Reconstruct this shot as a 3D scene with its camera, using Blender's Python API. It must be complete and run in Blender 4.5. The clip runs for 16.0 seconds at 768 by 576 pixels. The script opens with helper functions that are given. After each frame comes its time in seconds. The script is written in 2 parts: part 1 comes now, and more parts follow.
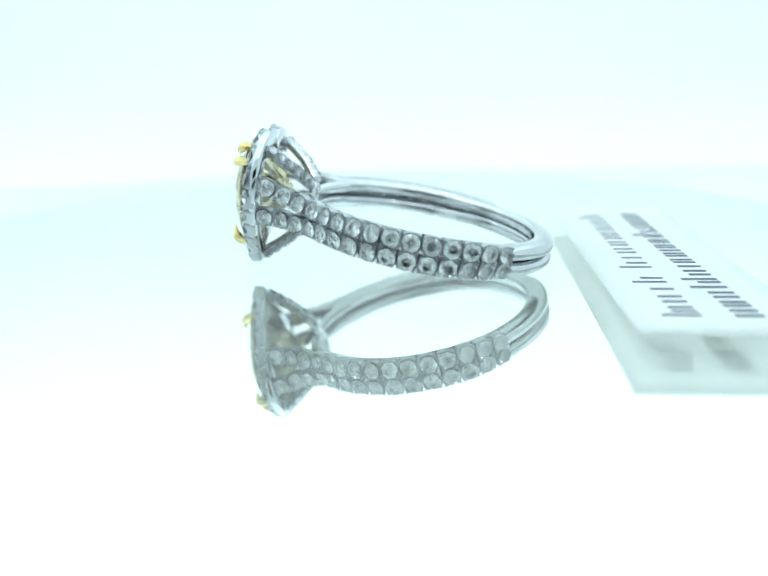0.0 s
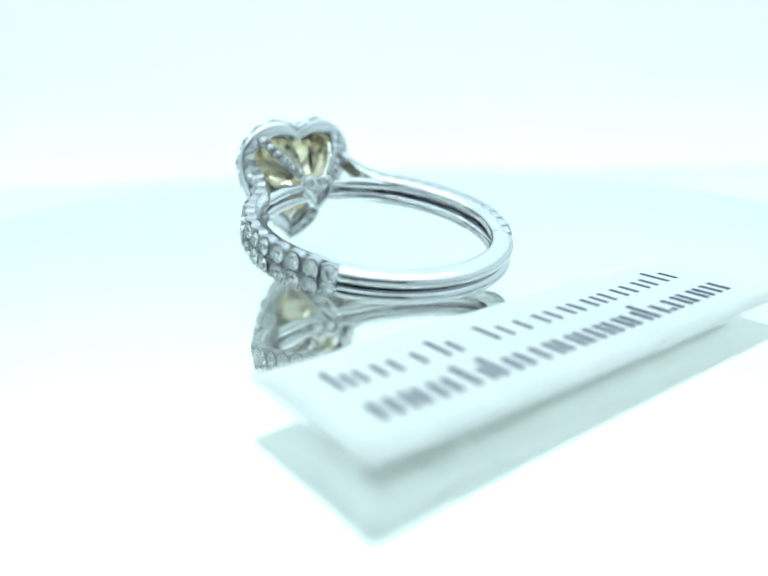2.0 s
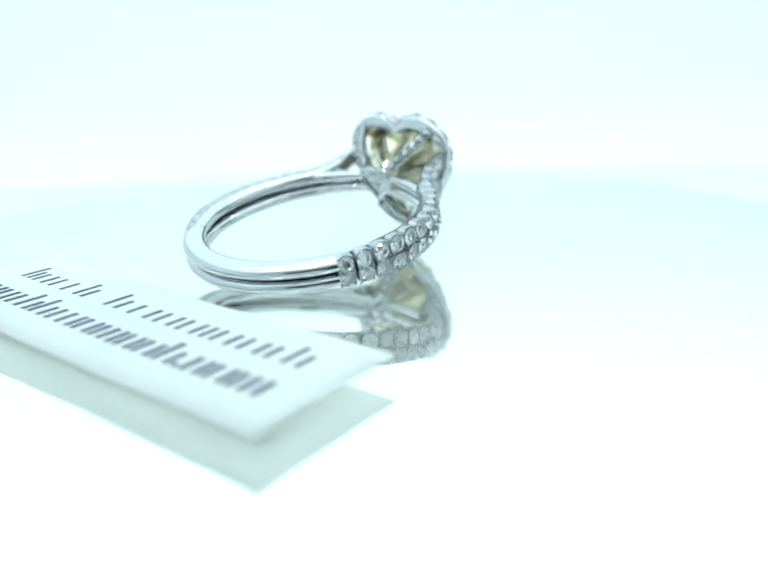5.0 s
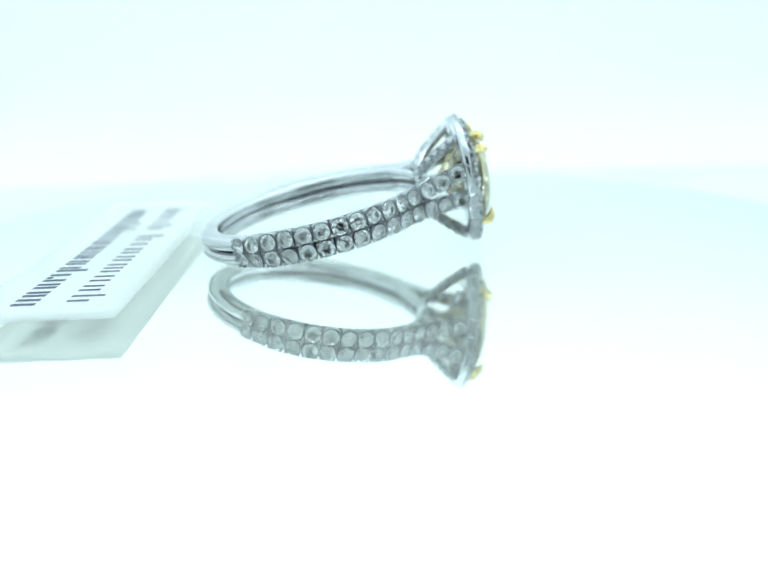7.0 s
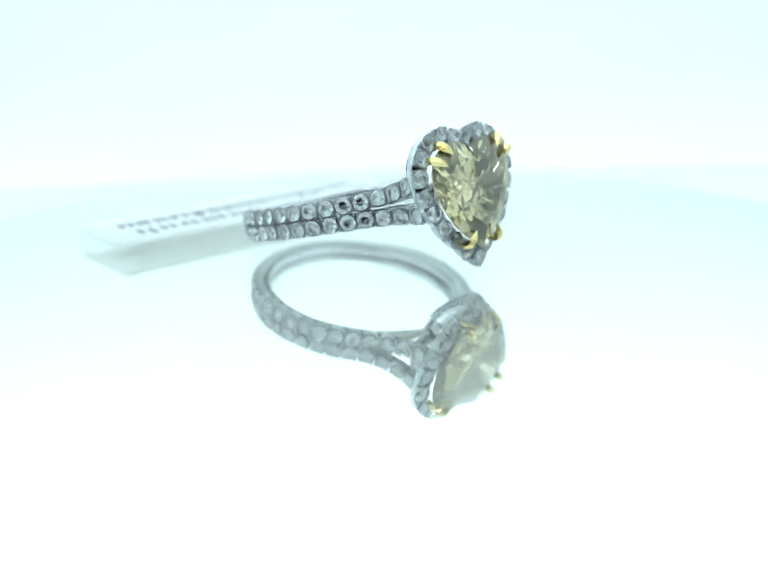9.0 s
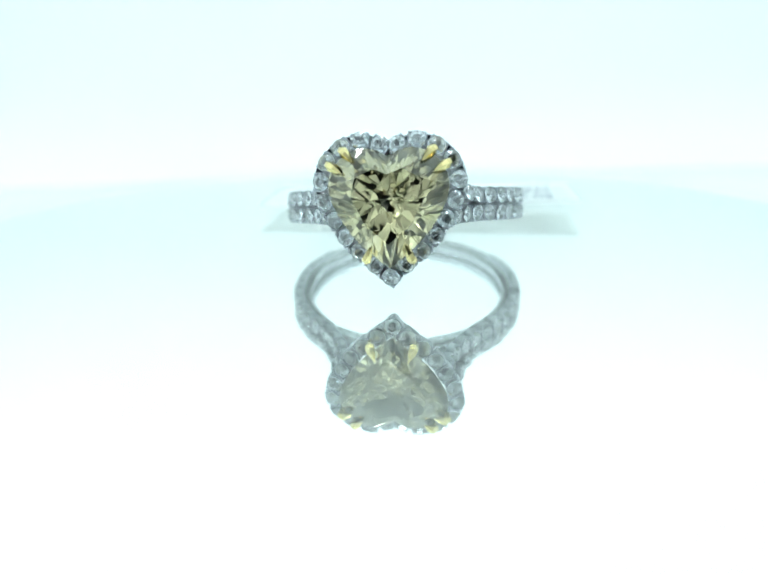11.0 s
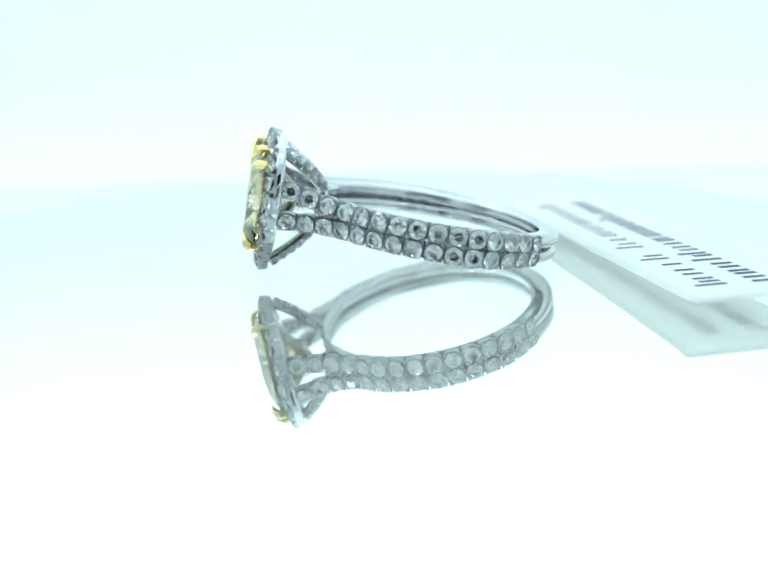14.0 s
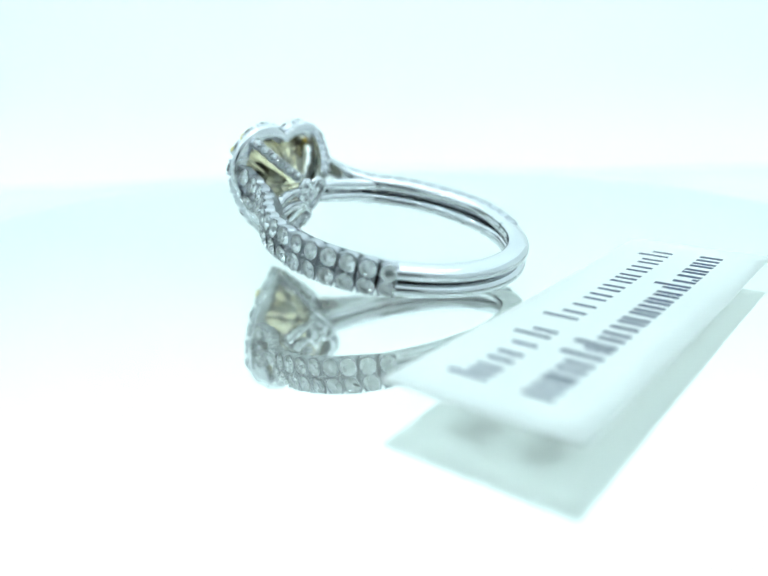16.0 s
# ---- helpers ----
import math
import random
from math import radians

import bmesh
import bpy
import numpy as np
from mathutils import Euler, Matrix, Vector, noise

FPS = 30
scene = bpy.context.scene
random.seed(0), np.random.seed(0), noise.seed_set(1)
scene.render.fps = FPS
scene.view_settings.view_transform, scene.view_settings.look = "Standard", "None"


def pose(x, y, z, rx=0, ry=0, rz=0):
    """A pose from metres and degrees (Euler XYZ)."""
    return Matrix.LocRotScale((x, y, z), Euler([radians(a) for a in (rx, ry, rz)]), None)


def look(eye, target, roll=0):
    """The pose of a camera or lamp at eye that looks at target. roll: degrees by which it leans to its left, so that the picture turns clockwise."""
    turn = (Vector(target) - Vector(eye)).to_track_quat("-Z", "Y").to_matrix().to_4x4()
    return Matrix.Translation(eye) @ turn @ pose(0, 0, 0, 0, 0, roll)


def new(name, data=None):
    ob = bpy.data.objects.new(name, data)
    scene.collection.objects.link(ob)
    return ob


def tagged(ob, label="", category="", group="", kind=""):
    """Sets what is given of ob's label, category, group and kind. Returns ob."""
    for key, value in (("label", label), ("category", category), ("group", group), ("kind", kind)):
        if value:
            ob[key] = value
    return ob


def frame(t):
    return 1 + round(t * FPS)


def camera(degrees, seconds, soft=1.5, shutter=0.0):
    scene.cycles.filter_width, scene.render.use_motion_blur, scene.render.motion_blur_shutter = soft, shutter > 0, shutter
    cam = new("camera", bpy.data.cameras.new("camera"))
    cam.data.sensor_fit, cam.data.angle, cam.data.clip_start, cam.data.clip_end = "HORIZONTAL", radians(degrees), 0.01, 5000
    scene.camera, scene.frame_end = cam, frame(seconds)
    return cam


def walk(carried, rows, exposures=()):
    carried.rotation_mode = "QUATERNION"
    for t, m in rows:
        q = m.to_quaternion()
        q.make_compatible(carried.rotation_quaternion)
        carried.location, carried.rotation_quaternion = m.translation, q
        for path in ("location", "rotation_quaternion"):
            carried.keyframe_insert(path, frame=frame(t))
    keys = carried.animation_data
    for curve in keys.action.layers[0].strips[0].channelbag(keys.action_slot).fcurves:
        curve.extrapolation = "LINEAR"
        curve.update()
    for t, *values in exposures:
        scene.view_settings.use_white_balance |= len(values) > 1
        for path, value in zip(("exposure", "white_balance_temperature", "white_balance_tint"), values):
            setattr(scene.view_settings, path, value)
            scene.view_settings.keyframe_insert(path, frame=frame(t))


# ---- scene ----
MM = 0.001
TURN_RATE = 24.64          # degrees a second, clockwise from above
cam = camera(56.93, 16.0)
EYE = Vector((0, -53.5, 14.72)) * MM
PITCH, YAW, ROLL = radians(-18.5), radians(-0.92), -1.544
AIM = EYE + 0.05 * Vector((-math.sin(YAW) * math.cos(PITCH), math.cos(YAW) * math.cos(PITCH), math.sin(PITCH)))
cam.data.dof.use_dof = True
cam.data.dof.focus_distance = 0.0475
cam.data.dof.aperture_fstop = 24
walk(cam, [(0.0, look(EYE, AIM, ROLL)), (16.0, look(EYE, AIM, ROLL))], exposures=[(0.0, 0.0), (16.0, 0.0)])

# ---- light: a bright white room and a lamp over the translucent tent ----
BOX_X, BOX_BACK, BOX_FRONT, BOX_TOP, BOX_FLOOR = 0.24, 0.34, -0.13, 0.17, -0.006
world = bpy.data.worlds.new("room")
world.use_nodes = True
world.node_tree.nodes["Background"].inputs[0].default_value = (0.785, 1.0, 1.04, 1)
world.node_tree.nodes["Background"].inputs[1].default_value = 1.46
scene.world = world


def area_lamp(name, place, target, sx, sy, watts, colour):
    data = bpy.data.lights.new(name, "AREA")
    data.shape, data.size, data.size_y, data.energy, data.color = "RECTANGLE", sx, sy, watts, colour
    ob = new(name, data)
    ob.matrix_world = look(place, target)
    return ob


LIGHT = (0.76, 1.0, 1.05)
area_lamp("roof_lamp", (0, 0.12, 0.34), (0, 0.12, 0), 0.7, 0.7, 4.65, LIGHT)


# ---- materials ----
def material(name, colour=(0.8, 0.8, 0.8), rough=0.5, metal=0.0, vary=0.05, scale=400.0, bump=0.0, bump_scale=3000.0):
    m = bpy.data.materials.new(name)
    m.use_nodes = True
    nodes, links = m.node_tree.nodes, m.node_tree.links
    b = nodes["Principled BSDF"]
    b.inputs["Roughness"].default_value, b.inputs["Metallic"].default_value = rough, metal
    co = nodes.new("ShaderNodeTexCoord")
    n = nodes.new("ShaderNodeTexNoise")
    n.inputs["Scale"].default_value, n.inputs["Detail"].default_value = scale, 4
    links.new(co.outputs["Object"], n.inputs["Vector"])
    ramp = nodes.new("ShaderNodeMixRGB")
    ramp.inputs[1].default_value = (*[max(0, c * (1 - vary)) for c in colour], 1)
    ramp.inputs[2].default_value = (*[min(1, c * (1 + vary)) for c in colour], 1)
    links.new(n.outputs[0], ramp.inputs[0])
    links.new(ramp.outputs[0], b.inputs["Base Color"])
    r = nodes.new("ShaderNodeMapRange")
    r.inputs[3].default_value, r.inputs[4].default_value = rough * 0.8, min(1, rough * 1.2)
    links.new(n.outputs[0], r.inputs[0])
    links.new(r.outputs[0], b.inputs["Roughness"])
    if bump:
        f = nodes.new("ShaderNodeTexNoise")
        f.inputs["Scale"].default_value, f.inputs["Detail"].default_value = bump_scale, 3
        links.new(co.outputs["Object"], f.inputs["Vector"])
        u = nodes.new("ShaderNodeBump")
        u.inputs["Strength"].default_value, u.inputs["Distance"].default_value = bump, 0.00005
        links.new(f.outputs[0], u.inputs["Height"])
        links.new(u.outputs[0], b.inputs["Normal"])
    return m


def glass(name, colour, ior, rough=0.0):
    m = bpy.data.materials.new(name)
    m.use_nodes = True
    nodes, links = m.node_tree.nodes, m.node_tree.links
    nodes.remove(nodes["Principled BSDF"])
    g = nodes.new("ShaderNodeBsdfGlass")
    g.inputs["Color"].default_value, g.inputs["IOR"].default_value = (*colour, 1), ior
    g.inputs["Roughness"].default_value = rough
    links.new(g.outputs[0], nodes["Material Output"].inputs[0])
    return m


def mixed(name, first, second, share):
    """Two shaders, given as (node type, colour, roughness), of which the second has that share."""
    m = bpy.data.materials.new(name)
    m.use_nodes = True
    nodes, links = m.node_tree.nodes, m.node_tree.links
    nodes.remove(nodes["Principled BSDF"])
    mix = nodes.new("ShaderNodeMixShader")
    mix.inputs[0].default_value = share
    for i, (kind, colour, rough) in enumerate((first, second)):
        n = nodes.new(kind)
        n.inputs["Color"].default_value = (*colour, 1)
        if rough is not None:
            n.inputs["Roughness"].default_value = rough
        links.new(n.outputs[0], mix.inputs[1 + i])
    links.new(mix.outputs[0], nodes["Material Output"].inputs[0])
    return m


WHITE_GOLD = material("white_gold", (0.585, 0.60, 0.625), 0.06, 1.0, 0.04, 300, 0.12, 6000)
# satin seat metal; the shade round the stones is put into its colour
SHADED_SETTING_GOLD = material("shaded_setting_gold", (0.455, 0.475, 0.505), 0.34, 1.0, 0.05, 900, 0.15, 7000)
YELLOW_GOLD = material("yellow_gold", (0.74, 0.60, 0.29), 0.18, 1.0, 0.06, 600, 0.1, 6000)
DIAMOND = glass("diamond", (0.984, 0.994, 1.0), 2.4)
YELLOW_DIAMOND = glass("yellow_diamond", (0.92, 0.888, 0.775), 2.4)
PAPER = mixed("card_paper", ("ShaderNodeBsdfDiffuse", (0.96, 0.97, 0.97), None), ("ShaderNodeBsdfTranslucent", (0.97, 0.98, 0.97), None), 0.58)
INK = material("ink", (0.06, 0.075, 0.14), 0.6, 0, 0.2, 2000)
FABRIC = mixed("white_tent_fabric", ("ShaderNodeBsdfDiffuse", (0.92, 0.93, 0.93), None), ("ShaderNodeBsdfTranslucent", (0.92, 0.93, 0.93), None), 0.5)
BASE_WHITE = material("white_plastic", (0.72, 0.74, 0.74), 0.6, 0, 0.03, 60, 0.2, 2500)
DARK = material("dark_room", (0.095, 0.106, 0.116), 0.8, 0, 0.2, 20)
MIRROR = mixed("silvered_mirror", ("ShaderNodeBsdfGlossy", (0.975, 0.975, 0.965), 0.0), ("ShaderNodeBsdfDiffuse", (0.85, 0.86, 0.86), None), 0.15)
PANE = mixed("clear_pane", ("ShaderNodeBsdfTransparent", (0.985, 0.992, 0.985), None), ("ShaderNodeBsdfGlossy", (1, 1, 1), 0.0), 0.03)
LED = bpy.data.materials.new("led_glow")
LED.use_nodes = True
LED.node_tree.nodes["Principled BSDF"].inputs["Emission Color"].default_value = (0.86, 1.0, 1.03, 1)
LED.node_tree.nodes["Principled BSDF"].inputs["Emission Strength"].default_value = 45
FROSTED = material("stamped_gold", (0.90, 0.91, 0.92), 0.45, 1.0, 0.05, 4000)
SPECK = material("dust", (0.15, 0.15, 0.14), 0.9)


# ---- mesh helpers ----
def part(name, bm, mat, parent=None, label="", smooth=False):
    me = bpy.data.meshes.new(name)
    bmesh.ops.recalc_face_normals(bm, faces=bm.faces[:])
    bm.to_mesh(me)
    bm.free()
    me.materials.append(mat)
    if smooth:
        me.shade_smooth()
    if smooth not in (True, False):
        me.set_sharp_from_angle(angle=radians(smooth))
    ob = new(name, me)
    ob.parent = parent
    if label:
        tagged(ob, label)
    return ob


def repeat(name, mesh, m, parent, label=""):
    ob = new(name, mesh)
    ob.parent = parent
    ob.matrix_basis = m
    if label:
        tagged(ob, label)
    return ob


def block(bm, x0, x1, y0, y1, z0, z1):
    v = [bm.verts.new((x, y, z)) for x in (x0, x1) for y in (y0, y1) for z in (z0, z1)]
    for f in ((0, 1, 3, 2), (4, 6, 7, 5), (0, 4, 5, 1), (2, 3, 7, 6), (0, 2, 6, 4), (1, 5, 7, 3)):
        bm.faces.new([v[i] for i in f])
    return bm


def sweep(bm, rings, closed=False):
    """Joins rings of points (each a closed outline) into a tube."""
    loops = [[bm.verts.new(p) for p in r] for r in rings]
    n = len(loops[0])
    pairs = list(zip(loops, loops[1:])) + ([(loops[-1], loops[0])] if closed else [])
    for a, b in pairs:
        for i in range(n):
            bm.faces.new((a[i], a[(i + 1) % n], b[(i + 1) % n], b[i]))
    if not closed:
        bm.faces.new(loops[0])
        bm.faces.new(loops[-1][::-1])
    return bm


def tube(bm, points, radius, sides=8, closed=False):
    rings, n = [], len(points)
    for i, p in enumerate(points):
        a = points[(i - 1) % n] if closed or i else p
        b = points[(i + 1) % n] if closed or i < n - 1 else p
        t = (b - a).normalized()
        side = t.cross(Vector((0, 0, 1)))
        if side.length < 0.2:
            side = t.cross(Vector((0, 1, 0)))
        side.normalize()
        up = side.cross(t)
        r = radius[i] if isinstance(radius, (list, tuple)) else radius
        rings.append([p + r * (math.cos(k) * side + math.sin(k) * up) for k in np.arange(sides) * 2 * math.pi / sides])
    return sweep(bm, rings, closed)


def hull(points):
    bm = bmesh.new()
    for p in points:
        bm.verts.new(p)
    bmesh.ops.convex_hull(bm, input=bm.verts[:])
    return bm


def mesh_of(name, bm, mat, smooth=False):
    me = bpy.data.meshes.new(name)
    bmesh.ops.recalc_face_normals(bm, faces=bm.faces[:])
    bm.to_mesh(me)
    bm.free()
    me.materials.append(mat)
    if smooth:
        me.shade_smooth()
    return me


def curve(points, per=8):
    """A smooth line through points (Catmull-Rom)."""
    pts = [2 * points[0] - points[1], *points, 2 * points[-1] - points[-2]]
    out = []
    for a, b, c, d in zip(pts, pts[1:], pts[2:], pts[3:]):
        for k in range(per):
            t = k / per
            out.append(0.5 * (2 * b + (c - a) * t + (2 * a - 5 * b + 4 * c - d) * t * t + (3 * b - a - 3 * c + d) * t ** 3))
    return out + [points[-1]]


def spaced(line, count, ends=True):
    """count places at even steps along a line: (place, tangent)."""
    run = [0.0]
    for a, b in zip(line, line[1:]):
        run.append(run[-1] + (b - a).length)
    out = []
    for i in range(count):
        s = run[-1] * (i / (count - 1) if ends else (i + 0.5) / count)
        k = max(j for j in range(len(line) - 1) if run[j] <= s + 1e-9)
        f = (s - run[k]) / max(1e-9, run[k + 1] - run[k])
        out.append((line[k].lerp(line[k + 1], f), (line[k + 1] - line[k]).normalized()))
    return out


def frame_of(place, out, along):
    """A pose at place whose z points out and whose x lies along the line."""
    z = out.normalized()
    x = (along - along.dot(z) * z).normalized()
    m = Matrix((x, z.cross(x), z)).transposed().to_4x4()
    m.translation = place
    return m


# ---- the light box ----
def light_box():
    t = 0.004
    start, deep = 0.27, 0.20
    floor = part("floor", block(bmesh.new(), -BOX_X, BOX_X, BOX_FRONT, BOX_BACK - start, BOX_FLOOR - t, BOX_FLOOR), BASE_WHITE)
    tagged(floor, "seamless white floor of a photo light box", "floor", kind="structure")
    # a sheet that curves up from the floor and over into the roof
    rings = []
    run = curve([Vector((0, BOX_BACK - y, z)) for y, z in ((start, BOX_FLOOR), (0.17, BOX_FLOOR), (0.10, -0.003), (0.05, 0.012), (0.015, 0.04), (0, 0.075), (0.017, 0.11), (0.062, 0.143), (0.13, 0.163), (deep, BOX_TOP))], 10)
    for i, p in enumerate(run):
        d = (run[min(i + 1, len(run) - 1)] - run[max(i - 1, 0)]).normalized()
        q = p + t * Vector((0, d.z, -d.y))
        rings.append([Vector((-BOX_X, p.y, p.z)), Vector((BOX_X, p.y, p.z)), Vector((BOX_X, q.y, q.z)), Vector((-BOX_X, q.y, q.z))])
    tagged(part("wall_back", sweep(bmesh.new(), rings), FABRIC, None, "", 30), "curved seamless white backdrop of a light box", "backdrop", kind="structure")
    for name, x in (("wall_west", -BOX_X - t), ("wall_east", BOX_X)):
        w = part(name, block(bmesh.new(), x, x + t, BOX_FRONT, BOX_BACK, BOX_FLOOR, BOX_TOP), FABRIC)
        tagged(w, "plain white side wall of a light box", "wall", kind="structure")
    roof = part("ceiling", block(bmesh.new(), -BOX_X, BOX_X, BOX_FRONT, BOX_BACK - deep, BOX_TOP, BOX_TOP + t), FABRIC)
    tagged(roof, "white roof of a light box", "ceiling", kind="structure")
    front = bmesh.new()
    ox, oz = 0.064, 0.066
    block(front, -BOX_X, -ox, BOX_FRONT - t, BOX_FRONT, BOX_FLOOR, BOX_TOP)
    block(front, ox, BOX_X, BOX_FRONT - t, BOX_FRONT, BOX_FLOOR, BOX_TOP)
    block(front, -ox, ox, BOX_FRONT - t, BOX_FRONT, oz, BOX_TOP)
    tagged(part("wall_front", front, FABRIC), "white front wall of a light box with an opening", "wall", kind="structure")
    room = block(bmesh.new(), -0.14, 0.14, BOX_FRONT - 0.25, BOX_FRONT - t - 0.001, BOX_FLOOR - 0.01, 0.14)
    room.faces.ensure_lookup_table()
    bmesh.ops.delete(room, geom=[f for f in room.faces if f.calc_center_median().y > BOX_FRONT - 0.01], context="FACES")
    tagged(part("wall_room", room, DARK), "dark room before the light box", "wall", kind="structure")


light_box()


# ---- LED strips inside the tent ----
def led_strip(m):
    strip = new("led_strip")
    strip.matrix_world = m
    tagged(strip, "white LED strip fixed inside the light tent", "light strip", "LED strips of the light tent")
    part("bar", block(bmesh.new(), -0.125, 0.125, -0.005, 0.005, -0.0015, 0.0025), BASE_WHITE, strip)
    chip = mesh_of("led", block(bmesh.new(), -0.0022, 0.0022, -0.0022, 0.0022, -0.0008, 0.0), LED)
    for k in range(22):
        repeat("led", chip, Matrix.Translation((-0.1155 + 0.011 * k, 0, -0.0015)), strip, "square glowing LED")


led_strip(pose(0, 0.055, BOX_TOP - 0.0025))
led_strip(pose(0, -0.045, BOX_TOP - 0.0025))

# ---- the turntable ----
DISC_R = 45.0
def disc(bm, r, z0, z1, sides=128, bevel=0.15):
    rings = [(r - bevel, z0), (r, z0 + bevel), (r, z1 - bevel), (r - bevel, z1)]
    return sweep(bm, [[Vector((a * math.cos(k), a * math.sin(k), z)) * MM for k in np.arange(sides) * 2 * math.pi / sides] for a, z in rings])


turntable = new("turntable")
tagged(turntable, "round mirrored turntable under a clear glass top", "turntable")
part("mirror", disc(bmesh.new(), DISC_R, -3.0, -1.16), MIRROR, turntable, "silvery white mirror disc")
pane = part("glass_top", disc(bmesh.new(), DISC_R, -1.15, 0.0), PANE, turntable, "clear glass pane")
pane.visible_shadow = False
part("base", disc(bmesh.new(), DISC_R - 2, -6.0, -3.0), BASE_WHITE, turntable, "white turntable base")

for x, y, r in ((-9.27, -5.33, 0.05), (2.78, 26.8, 0.07)):
    bm = bmesh.new()
    bmesh.ops.create_icosphere(bm, subdivisions=1, radius=r * MM, matrix=Matrix.Translation((x * MM, y * MM, 0.4 * r * MM)))
    part("dust_speck", bm, SPECK, turntable, "dark speck of dust")

# ---- the ring, in millimetres: x towards the stone's face, y across, z along the finger ----
RING_POSE = pose(3.833 * MM, -2.711 * MM, 2.72 * MM, 0, 0, 174.2) @ pose(0, 0, 0, 0, -11.38, 0) @ pose(0, 0, 0, 1.0, 0, 0)
RM = 0.975 * MM
OUT = 0.2
R_STONE, PAVE_END, LEAVE = 9.50, 129.5, 44.0


def mm(points):
    return [p * RM for p in points]


def heart_line(per=6, scale=1.0):
    """The heart's outline, seen from the front, as (y, z) in millimetres."""
    half = [(0, 4.12), (0.85, 4.62), (2.0, 4.86), (3.3, 4.55), (4.5, 3.58), (5.12, 2.3), (5.08, 0.95), (4.6, -0.35), (3.15, -2.6), (1.6, -4.05), (0, -5.4)]
    right = curve([Vector((y, z, 0)) for y, z in half], per)
    line = right + [Vector((-p.x, p.y, 0)) for p in right[-2:0:-1]]
    return [(p.x * scale, (p.y - 0.2) * scale + 0.2) for p in line]


def brilliant():
    pts = []
    for k in range(8):
        a = k * math.pi / 4
        pts.append((0.52 * math.cos(a), 0.52 * math.sin(a), 0.33))
        a += math.pi / 8
        pts.append((0.80 * math.cos(a), 0.80 * math.sin(a), 0.185))
        pts.append((0.42 * math.cos(a), 0.42 * math.sin(a), -0.53))
    for k in range(16):
        a = k * math.pi / 8
        pts += [(math.cos(a), math.sin(a), 0.02), (math.cos(a), math.sin(a), -0.02)]
    pts.append((0, 0, -0.86))
    return hull([Vector(p) for p in pts])


def seat(across, power):
    """A stone's seat: a cup with a rounded square outline, cut open a little at both sides, with a bead prong at each corner."""
    bm = bmesh.new()
    n = 32
    rings = [[], [], [], [], [], []]
    for i in range(n):
        k = 2 * math.pi * i / n
        c, d = math.cos(k), math.sin(k)
        q = 1 / (abs(c) ** power + abs(d) ** power) ** (1 / power)
        x, y = q * c, across * q * d
        top = 0.10 - 0.20 * max(0.0, (abs(d) - 0.8) / 0.2)
        rings[0].append(Vector((0.45 * c, 0.45 * d, -0.95)))
        rings[1].append(Vector((x, y, -0.95)))
        rings[2].append(Vector((x, y, top - 0.16)))
        rings[3].append(Vector((0.94 * x, 0.96 * y, top)))
        rings[4].append(Vector((0.90 * c, 0.90 * d * min(1.0, across), top - 0.02)))
        rings[5].append(Vector((0.84 * c, 0.84 * d, -0.16)))
    sweep(bm, rings, True)
    for x in (-1, 1):
        for y in (-1, 1):
            bmesh.ops.create_icosphere(bm, subdivisions=2, radius=0.14, matrix=Matrix.Translation((0.80 * x, 0.79 * across * y, 0.13)))
    return bm


def swell(i):
    """How far a set row has widened from the plain band, at step i of its line."""
    k = min(1.0, i / 12)
    return k * k * (3 - 2 * k)


def half_round():
    """The band's section, as (radius, height): convex outside, nearly flat inside."""
    prof = []
    for k in range(32):
        u = 2 * math.pi * k / 32
        cu, su = math.cos(u), math.sin(u)
        r = 8.94 + 0.80 * math.copysign(abs(cu) ** (1.0 if cu > 0 else 0.5), cu)
        prof.append((r, 0.515 * math.copysign(abs(su) ** (0.88 if cu > 0 else 0.6), su)))
    return prof


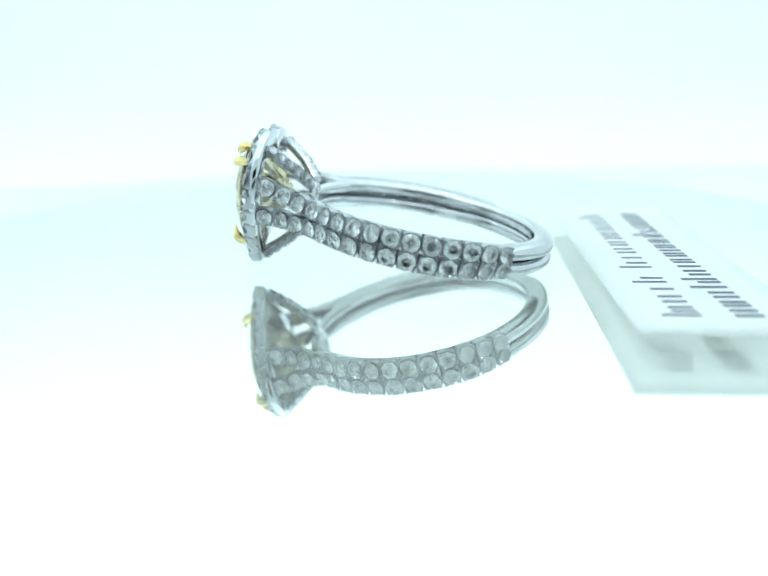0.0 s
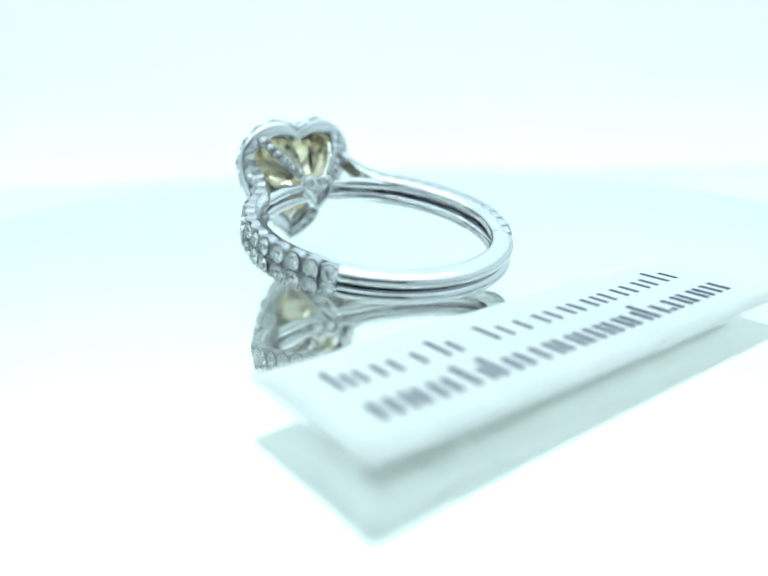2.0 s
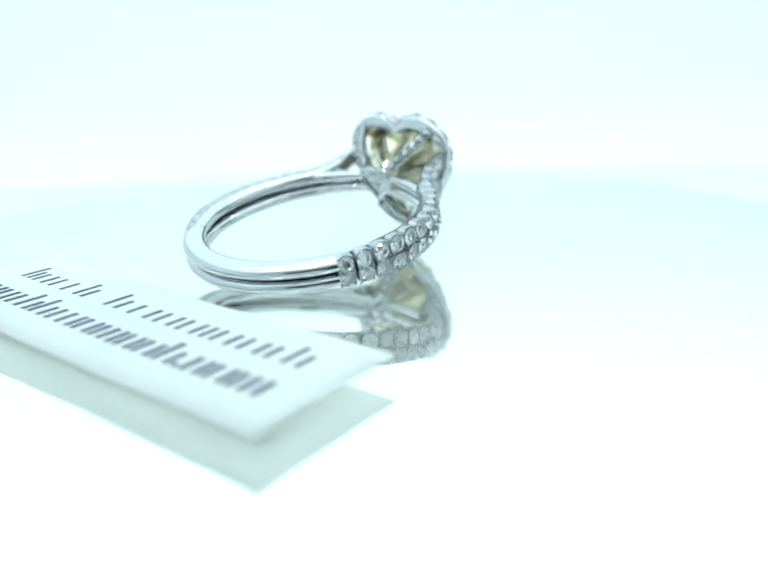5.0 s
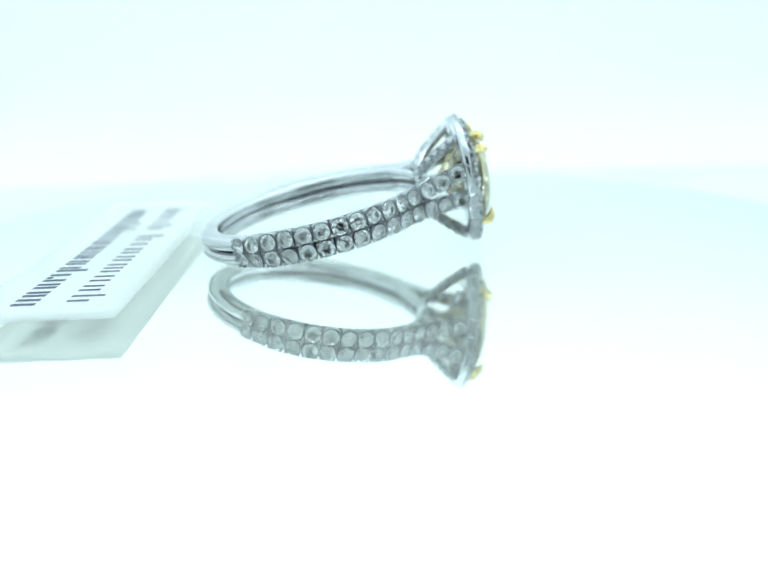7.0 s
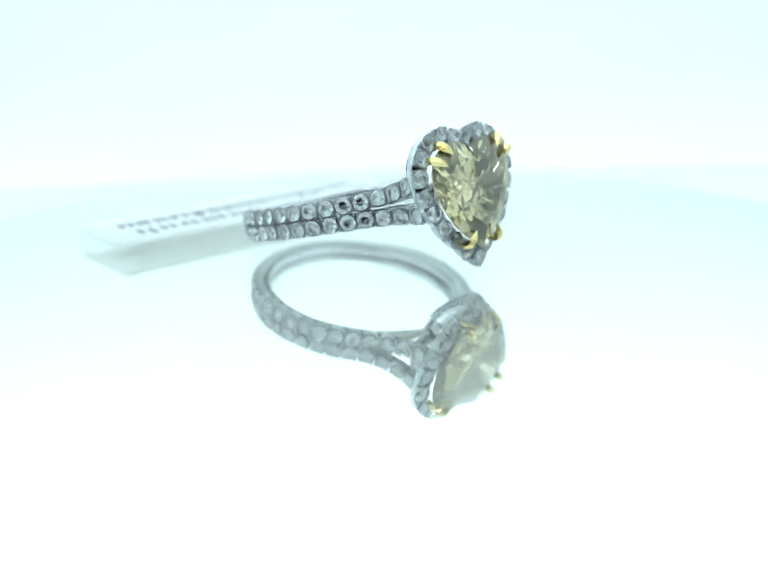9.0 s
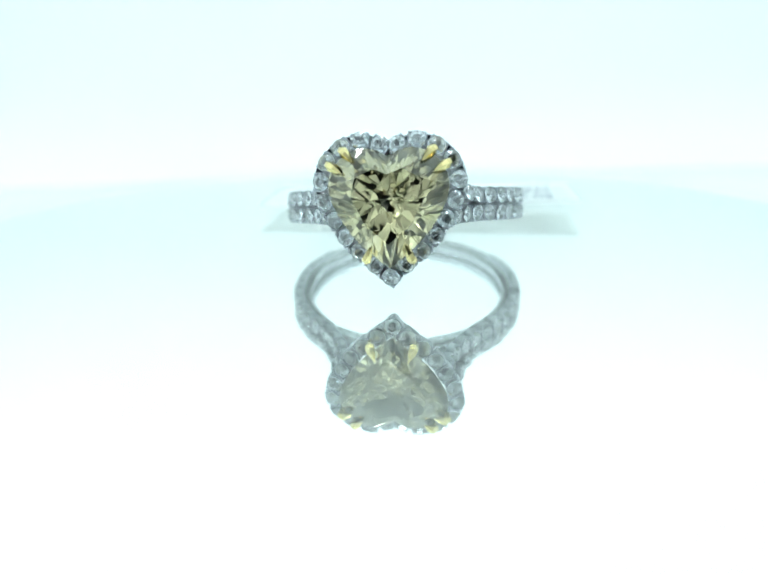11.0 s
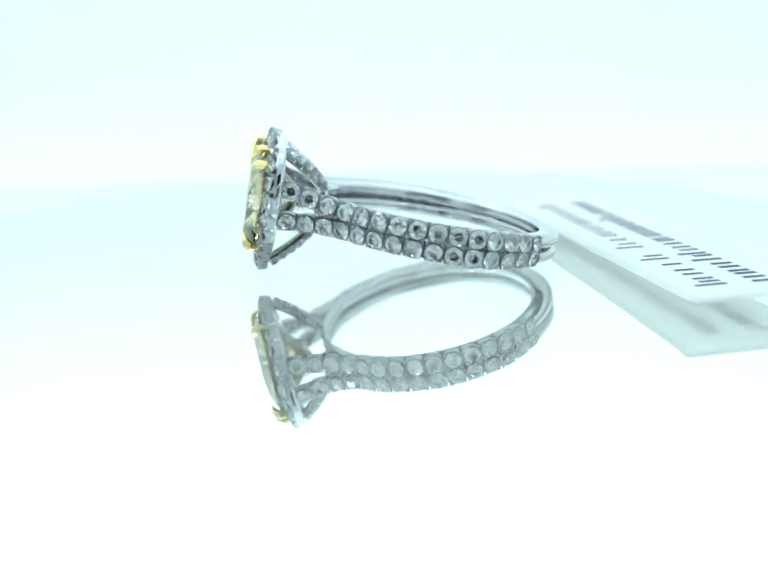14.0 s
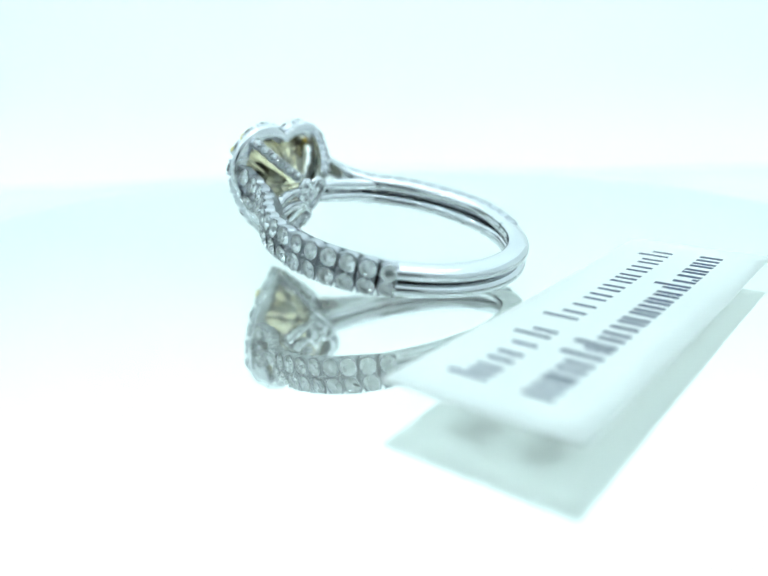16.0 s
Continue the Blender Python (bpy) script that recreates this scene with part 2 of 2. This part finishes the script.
def finger_ring():
    ring = new("ring")
    tagged(ring, "white gold ring with a yellow heart diamond and diamond halo", "ring")
    stone_mesh = mesh_of("small_diamond", brilliant(), DIAMOND)
    row_seat, halo_seat = mesh_of("stone_seat", seat(1.0, 3.8), SHADED_SETTING_GOLD), mesh_of("stone_seat", seat(0.88, 7.0), SHADED_SETTING_GOLD)

    def set_stone(place, out, along, size, parent, seat_mesh=row_seat):
        m = frame_of(place * RM, out, along) @ Matrix.Scale(size / 2 * RM, 4)
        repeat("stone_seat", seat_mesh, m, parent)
        s = new("small_diamond", stone_mesh)
        s.parent = parent
        s.matrix_basis = m @ pose(0, 0, 0.11 + random.uniform(-0.03, 0.03), random.uniform(-9, 9), random.uniform(-9, 9), random.uniform(0, 45)) @ Matrix.Scale(0.93, 4)
        return s

    # plain back of the shank: two half-round bands
    for z in (0.52, -0.52):
        rings = []
        for a in np.linspace(radians(PAVE_END - 1.5), radians(361.5 - PAVE_END), 90):
            c, s = math.cos(a), math.sin(a)
            rings.append([Vector((r * c, r * s, z + w)) * RM for r, w in half_round()])
        part("band", sweep(bmesh.new(), rings), WHITE_GOLD, ring, "polished plain back of the shank", True)

    # the set rows, which part towards the head
    for side in (1, -1):
        for row in (1, -1):
            flat = [Vector((R_STONE * math.cos(a), R_STONE * math.sin(a), 0)) for a in np.linspace(radians(PAVE_END), radians(LEAVE), 40)]
            p0, p1 = flat[-1], Vector((11.8, 4.75 if row > 0 else 4.2, 0))
            t0, t1 = Vector((math.sin(radians(LEAVE)), -math.cos(radians(LEAVE)), 0)) * 4.6, Vector((1, 0.28, 0)) * 4.4
            for k in [i / 24 for i in range(1, 25)]:
                flat.append((2 * k ** 3 - 3 * k * k + 1) * p0 + (k ** 3 - 2 * k * k + k) * t0 + (3 * k * k - 2 * k ** 3) * p1 + (k ** 3 - k * k) * t1)
            n = len(flat)
            line = []
            for i, p in enumerate(flat):
                k = max(0.0, (i - 40) / (n - 41))
                ease = k ** 1.7
                z = row * (0.52 + 0.115 * swell(i) + 0.60 * ease) + 0.28 * ease
                line.append(Vector((p.x, side * p.y, z)))
            rings = []
            for i, p in enumerate(line):
                t = (line[min(i + 1, n - 1)] - line[max(i - 1, 0)]).normalized()
                out = Vector((t.y, -t.x, 0)).normalized() * (-1 if side > 0 else 1)
                up = Vector((0, 0, 1))
                k = max(0.0, (i - 34) / (n - 35))
                deep = -1.34 + 0.72 * min(1.0, 1.2 * k) ** 1.5
                wide = 1.0 + 0.1 * swell(i)
                prof = []
                for r, w in half_round():
                    drop = min(r - R_STONE, -0.58)
                    if drop < -0.6:
                        drop = -0.6 + (drop + 0.6) * (-deep - 0.6) / 0.76
                    prof.append((drop, w * (1 - 0.32 * swell(i) * max(0.0, -0.6 - drop) / 0.76)))
                rings.append([(p + a * out + b * wide * up) * RM for a, b in prof])
            rail = part("shank_rail", sweep(bmesh.new(), rings), WHITE_GOLD, ring, "diamond-set side of the shank", 50)
            for k, (p, t) in enumerate(spaced(line, 15, False)):
                out = Vector((t.y, -t.x, 0)).normalized() * (-1 if side > 0 else 1)
                out = (out + Vector((0, 0, 0.10 * row))).normalized()
                set_stone(p, out, t, 1.29 if k > 1 else 1.20 + 0.05 * k, rail)
            # inner rail that carries on to the gallery
            pts = [Vector((8.62 * math.cos(a), side * 8.62 * math.sin(a), row * 0.52)) for a in np.linspace(radians(47), radians(8.5 if row > 0 else 4), 28)]
            part("inner_rail", tube(bmesh.new(), mm(pts), [(0.22 + 0.26 * min(1.0, k / 9) - 0.2 * max(0.0, (k - 17) / 10)) * RM for k in range(28)], 12), WHITE_GOLD, ring, "", True)

    # stamp inside the shank: unreadable marks as plain bars
    for k in range(6):
        a = radians(-98.5 - 2.2 * k)
        m = frame_of(Vector((8.13 * math.cos(a), 8.13 * math.sin(a), -0.66)) * RM, Vector((-math.cos(a), -math.sin(a), 0)), Vector((0, 0, 1)))
        bar = block(bmesh.new(), -0.21 * RM, 0.21 * RM, -0.055 * RM, 0.055 * RM, -0.05 * RM, 0.02 * RM)
        part("stamp_bar", bar, FROSTED, ring, "frosted stamped mark").matrix_basis = m

    # gallery heart behind the stone
    half = curve([Vector(q) for q in ((0, 0.55, 0), (0.38, 1.08, 0), (0.95, 1.12, 0), (1.32, 0.62, 0), (1.12, -0.08, 0), (0, -1.42, 0))], 5)
    heart = [(p.x, p.y) for p in half] + [(-p.x, p.y) for p in half[-2:0:-1]]
    g = [Vector((8.55 - 0.06 * y * y, y, z)) for y, z in heart]
    part("gallery", tube(bmesh.new(), mm(g), 0.25 * RM, 10, True), WHITE_GOLD, ring, "small heart behind the stone", True)
    middle = Vector((8.5, 0, 0))
    shells = [[middle + (p - middle) * k + Vector((0.08 - 0.16 * (1 - k * k) ** 0.5, 0, 0)) for p in g] for k in (1.0, 0.9, 0.7, 0.4, 0.02)]
    part("gallery_plate", sweep(bmesh.new(), [mm(q) for q in zip(*shells)], True), WHITE_GOLD, ring, "polished heart plate", True)

    # struts from the gallery to the halo
    for start, mid, end in (((8.6, 1.3, 1.35), (9.9, 2.5, 2.5), (11.75, 3.4, 3.7)), ((8.6, -1.3, 1.35), (9.9, -2.5, 2.5), (11.75, -3.4, 3.7)), ((8.7, 0, -1.5), (9.9, 0, -3.0), (11.75, 0, -4.7))):
        line = curve([Vector(start), Vector(mid), Vector(end)], 8)
        strut = part("strut", tube(bmesh.new(), mm(line), 0.38 * RM, 8), WHITE_GOLD, ring, "", True)
        for p, t in spaced(line, 6, False):
            out = Vector((-2.5, p.y, p.z))
            out = (out - out.dot(t) * t).normalized()
            set_stone(p + 0.36 * out, out, t, 0.78, strut)

    # halo: a heart-shaped rim with stones set round its face
    rim = bmesh.new()
    rings = []
    for (a, b), (c, d) in zip(heart_line(12), heart_line(12, 0.76)):
        prof = ((11.52, 0.95 * a, 0.95 * b), (11.57, 0.97 * a, 0.97 * b), (11.66, 0.985 * a, 0.985 * b), (11.80, 0.993 * a, 0.993 * b), (11.98, 0.99 * a, 0.99 * b), (12.08, 0.98 * a, 0.98 * b), (12.05, 0.96 * a, 0.96 * b), (12.02, 1.03 * c, 1.03 * d), (11.98, c, d), (11.45, 1.06 * c, 1.06 * d))
        rings.append([Vector((q[0] + OUT, q[1], q[2])) * RM for q in prof])
    halo = part("halo_rim", sweep(rim, rings, True), WHITE_GOLD, ring, "polished heart-shaped rim of the halo", 35)
    mid = [Vector((12.36 + OUT, y, z)) for y, z in heart_line(6, 0.885)]
    for p, t in spaced(mid + mid[:1], 21, False):
        out = Vector((1, p.y * 0.05, p.z * 0.05))
        set_stone(p, out, t, 1.32, halo, halo_seat)

    # centre stone: a modified heart brilliant of ten mains, with hand-cut unevenness
    bm = bmesh.new()
    full = heart_line(8)[::4]
    n = len(full)
    h = n // 4
    dice = random.Random(5)

    def ringof(scale, x, which, jitter=0.0):
        res = []
        for y, z in full[which::4] if which is not None else full:
            e = scale * 0.775 * (1 + jitter * dice.uniform(-1, 1))
            res.append(bm.verts.new(Vector((x + OUT + 1.5 * jitter * dice.uniform(-1, 1), y * e, (z - 0.2) * e + 0.2)) * RM))
        return res

    g1, g2 = ringof(1.0, 12.95, None), ringof(1.0, 12.82, None)
    star, table = ringof(0.82, 13.34, 2, 0.015), ringof(0.62, 13.66, 0)
    low, keel = ringof(0.52, 11.22, 2, 0.03), ringof(0.32, 10.50, 0, 0.05)
    inner = ringof(0.17, 10.0, 2, 0.08)
    culet = bm.verts.new(Vector((9.6 + OUT, 0.12, 0.6)) * RM)
    for i in range(n):
        j = (i + 1) % n
        bm.faces.new((g1[i], g1[j], g2[j], g2[i]))
    for k in range(h):
        p, j = (k - 1) % h, (k + 1) % h
        for girdle, mids, heads in ((g1, star, table), (g2, low, keel)):
            for e in range(4):
                bm.faces.new((girdle[4 * k + e], girdle[(4 * k + e + 1) % n], mids[k]))
            bm.faces.new((mids[p], girdle[4 * k], heads[k]))
            bm.faces.new((girdle[4 * k], mids[k], heads[k]))
            bm.faces.new((heads[k], mids[k], heads[j]))
        bm.faces.new((keel[k], inner[k], keel[j]))
        bm.faces.new((inner[p], inner[k], keel[k]))
        bm.faces.new((inner[p], inner[k], culet))
    bm.faces.new(table)
    part("centre_stone", bm, YELLOW_DIAMOND, ring, "faceted yellow heart-shaped diamond")

    # yellow claws: they swell over the girdle and draw to a point on the crown
    for y, z in ((2.75, 3.4), (3.6, 2.55), (-2.75, 3.4), (-3.6, 2.55), (1.4, -3.2), (-1.4, -3.2)):
        a = Vector((0, y, z - 0.3)).normalized()
        path = [Vector((x + OUT, y, z)) + (0.22 + v) * a for x, v in ((12.3, 0.05), (12.8, 0.16), (13.06, 0.14), (13.25, 0.0), (13.4, -0.22), (13.52, -0.52), (13.6, -0.9))]
        part("claw", tube(bmesh.new(), mm(path), [q * RM for q in (0.24, 0.29, 0.33, 0.35, 0.31, 0.19, 0.04)], 6), YELLOW_GOLD, ring, "pointed yellow gold claw", 25)
    return ring


ring = finger_ring()

# ---- the card ----
CARD_ALONG, CARD_L, CARD_W = 84.2, 31.8, 9.75
CARD_POSE = pose(14.07 * MM, -19.9 * MM, 0.05 * MM, 0, 0, CARD_ALONG) @ pose(0, 0.32 * MM, 0)


def price_card():
    card = new("card")
    tagged(card, "small white printed paper card lying on the mirror", "card")
    bm = bmesh.new()
    nx, ny = 24, 6
    top, low = {}, {}

    def bend(u, v):
        return 0.42 * (1 - u) ** 3 + 0.03 * math.sin(u * 5.0) ** 2

    for i in range(nx + 1):
        for j in range(ny + 1):
            u, v = i / nx, j / ny
            z = bend(u, v)
            top[i, j] = bm.verts.new(Vector((u * CARD_L, -v * CARD_W, z + 0.14)) * MM)
            low[i, j] = bm.verts.new(Vector((u * CARD_L, -v * CARD_W, z)) * MM)
    for i in range(nx):
        for j in range(ny):
            bm.faces.new((top[i, j], top[i + 1, j], top[i + 1, j + 1], top[i, j + 1]))
            bm.faces.new((low[i, j], low[i, j + 1], low[i + 1, j + 1], low[i + 1, j]))
    for i in range(nx):
        bm.faces.new((top[i, 0], low[i, 0], low[i + 1, 0], top[i + 1, 0]))
        bm.faces.new((top[i, ny], top[i + 1, ny], low[i + 1, ny], low[i, ny]))
    for j in range(ny):
        bm.faces.new((top[0, j], top[0, j + 1], low[0, j + 1], low[0, j]))
        bm.faces.new((top[nx, j], low[nx, j], low[nx, j + 1], top[nx, j + 1]))
    part("sheet", bm, PAPER, card, "", True)
    # unread writing as plain bars: (start, end, baseline, height) in millimetres
    bars = []

    def letter(x, w, base, h, strokes, thick):
        for k in range(strokes):
            c = x + thick / 2 + (w - thick) * (k / (strokes - 1) if strokes > 1 else 0.3)
            tall = h if k == 0 or h < 1.6 else 1.4
            bars.append((c - thick / 2, c + thick / 2, base, tall))

    x = 2.6
    for gap, w, h, n in ((0, 1.7, 1.9, 3), (0.75, 1.3, 1.3, 2), (1.0, 0.9, 1.3, 1), (0.8, 1.2, 1.9, 2), (2.3, 1.4, 1.9, 2), (0.9, 0.9, 1.3, 1), (0.8, 1.3, 1.3, 2), (0.9, 1.2, 1.3, 2), (0.9, 2.0, 1.3, 3), (0.9, 1.3, 1.3, 2), (0.9, 1.2, 1.3, 2), (0.9, 1.3, 1.9, 2)):
        x += 0.983 * gap
        letter(x, 0.983 * w, 3.95, 2.1 if h > 1.5 else 1.4, n, 0.32)
        x += 0.983 * w
    x = 2.5
    for w, h, n in ((2.2, 1.6, 3), (1.4, 1.6, 2), (1.1, 1.6, 1), (1.5, 2.4, 2), (1.5, 2.4, 2), (1.1, 1.6, 1), (1.5, 1.6, 2), (1.5, 1.6, 2), (2.2, 1.6, 3), (1.4, 1.6, 2), (1.5, 1.6, 2), (1.5, 2.4, 2), (0.4, 0.4, 1), (1.4, 1.6, 2), (1.5, 1.6, 2), (2.2, 1.6, 3)):
        letter(x, 0.966 * w, 7.25, 2.2 if h > 2 else min(h, 1.5), n, 0.40)
        x += 0.966 * w + 0.25
    for a, b, base, h in bars:
        bm = bmesh.new()
        vs = []
        for u, v in ((a, base), (b, base), (b, base - h), (a, base - h)):
            vs.append((u, v, bend(u / CARD_L, v / CARD_W) + 0.148))
        lo = [bm.verts.new(Vector((u, -v, z - 0.004)) * MM) for u, v, z in vs]
        hi = [bm.verts.new(Vector((u, -v, z + 0.01)) * MM) for u, v, z in vs]
        bm.faces.new(hi)
        bm.faces.new(lo[::-1])
        for k in range(4):
            bm.faces.new((lo[k], lo[(k + 1) % 4], hi[(k + 1) % 4], hi[k]))
        part("print_bar", bm, INK, card)
    return card


card = price_card()


def turned(t):
    """The turntable's angle in degrees: clockwise, with the slight unevenness of its drive."""
    a = radians(TURN_RATE * t)
    return -(TURN_RATE * t - 0.39 * (math.cos(a) - 1) - 0.92 * math.sin(a) + 0.53 * math.sin(2 * a) + 0.25 * (math.cos(2 * a) - 1))


def motions():
    times = [0.5 * k for k in range(33)]
    for thing, start in ((turntable, pose(0, 0, 0)), (ring, RING_POSE), (card, CARD_POSE)):
        walk(thing, [(t, pose(0, 0, 0, 0, 0, turned(t)) @ start) for t in times])


motions()
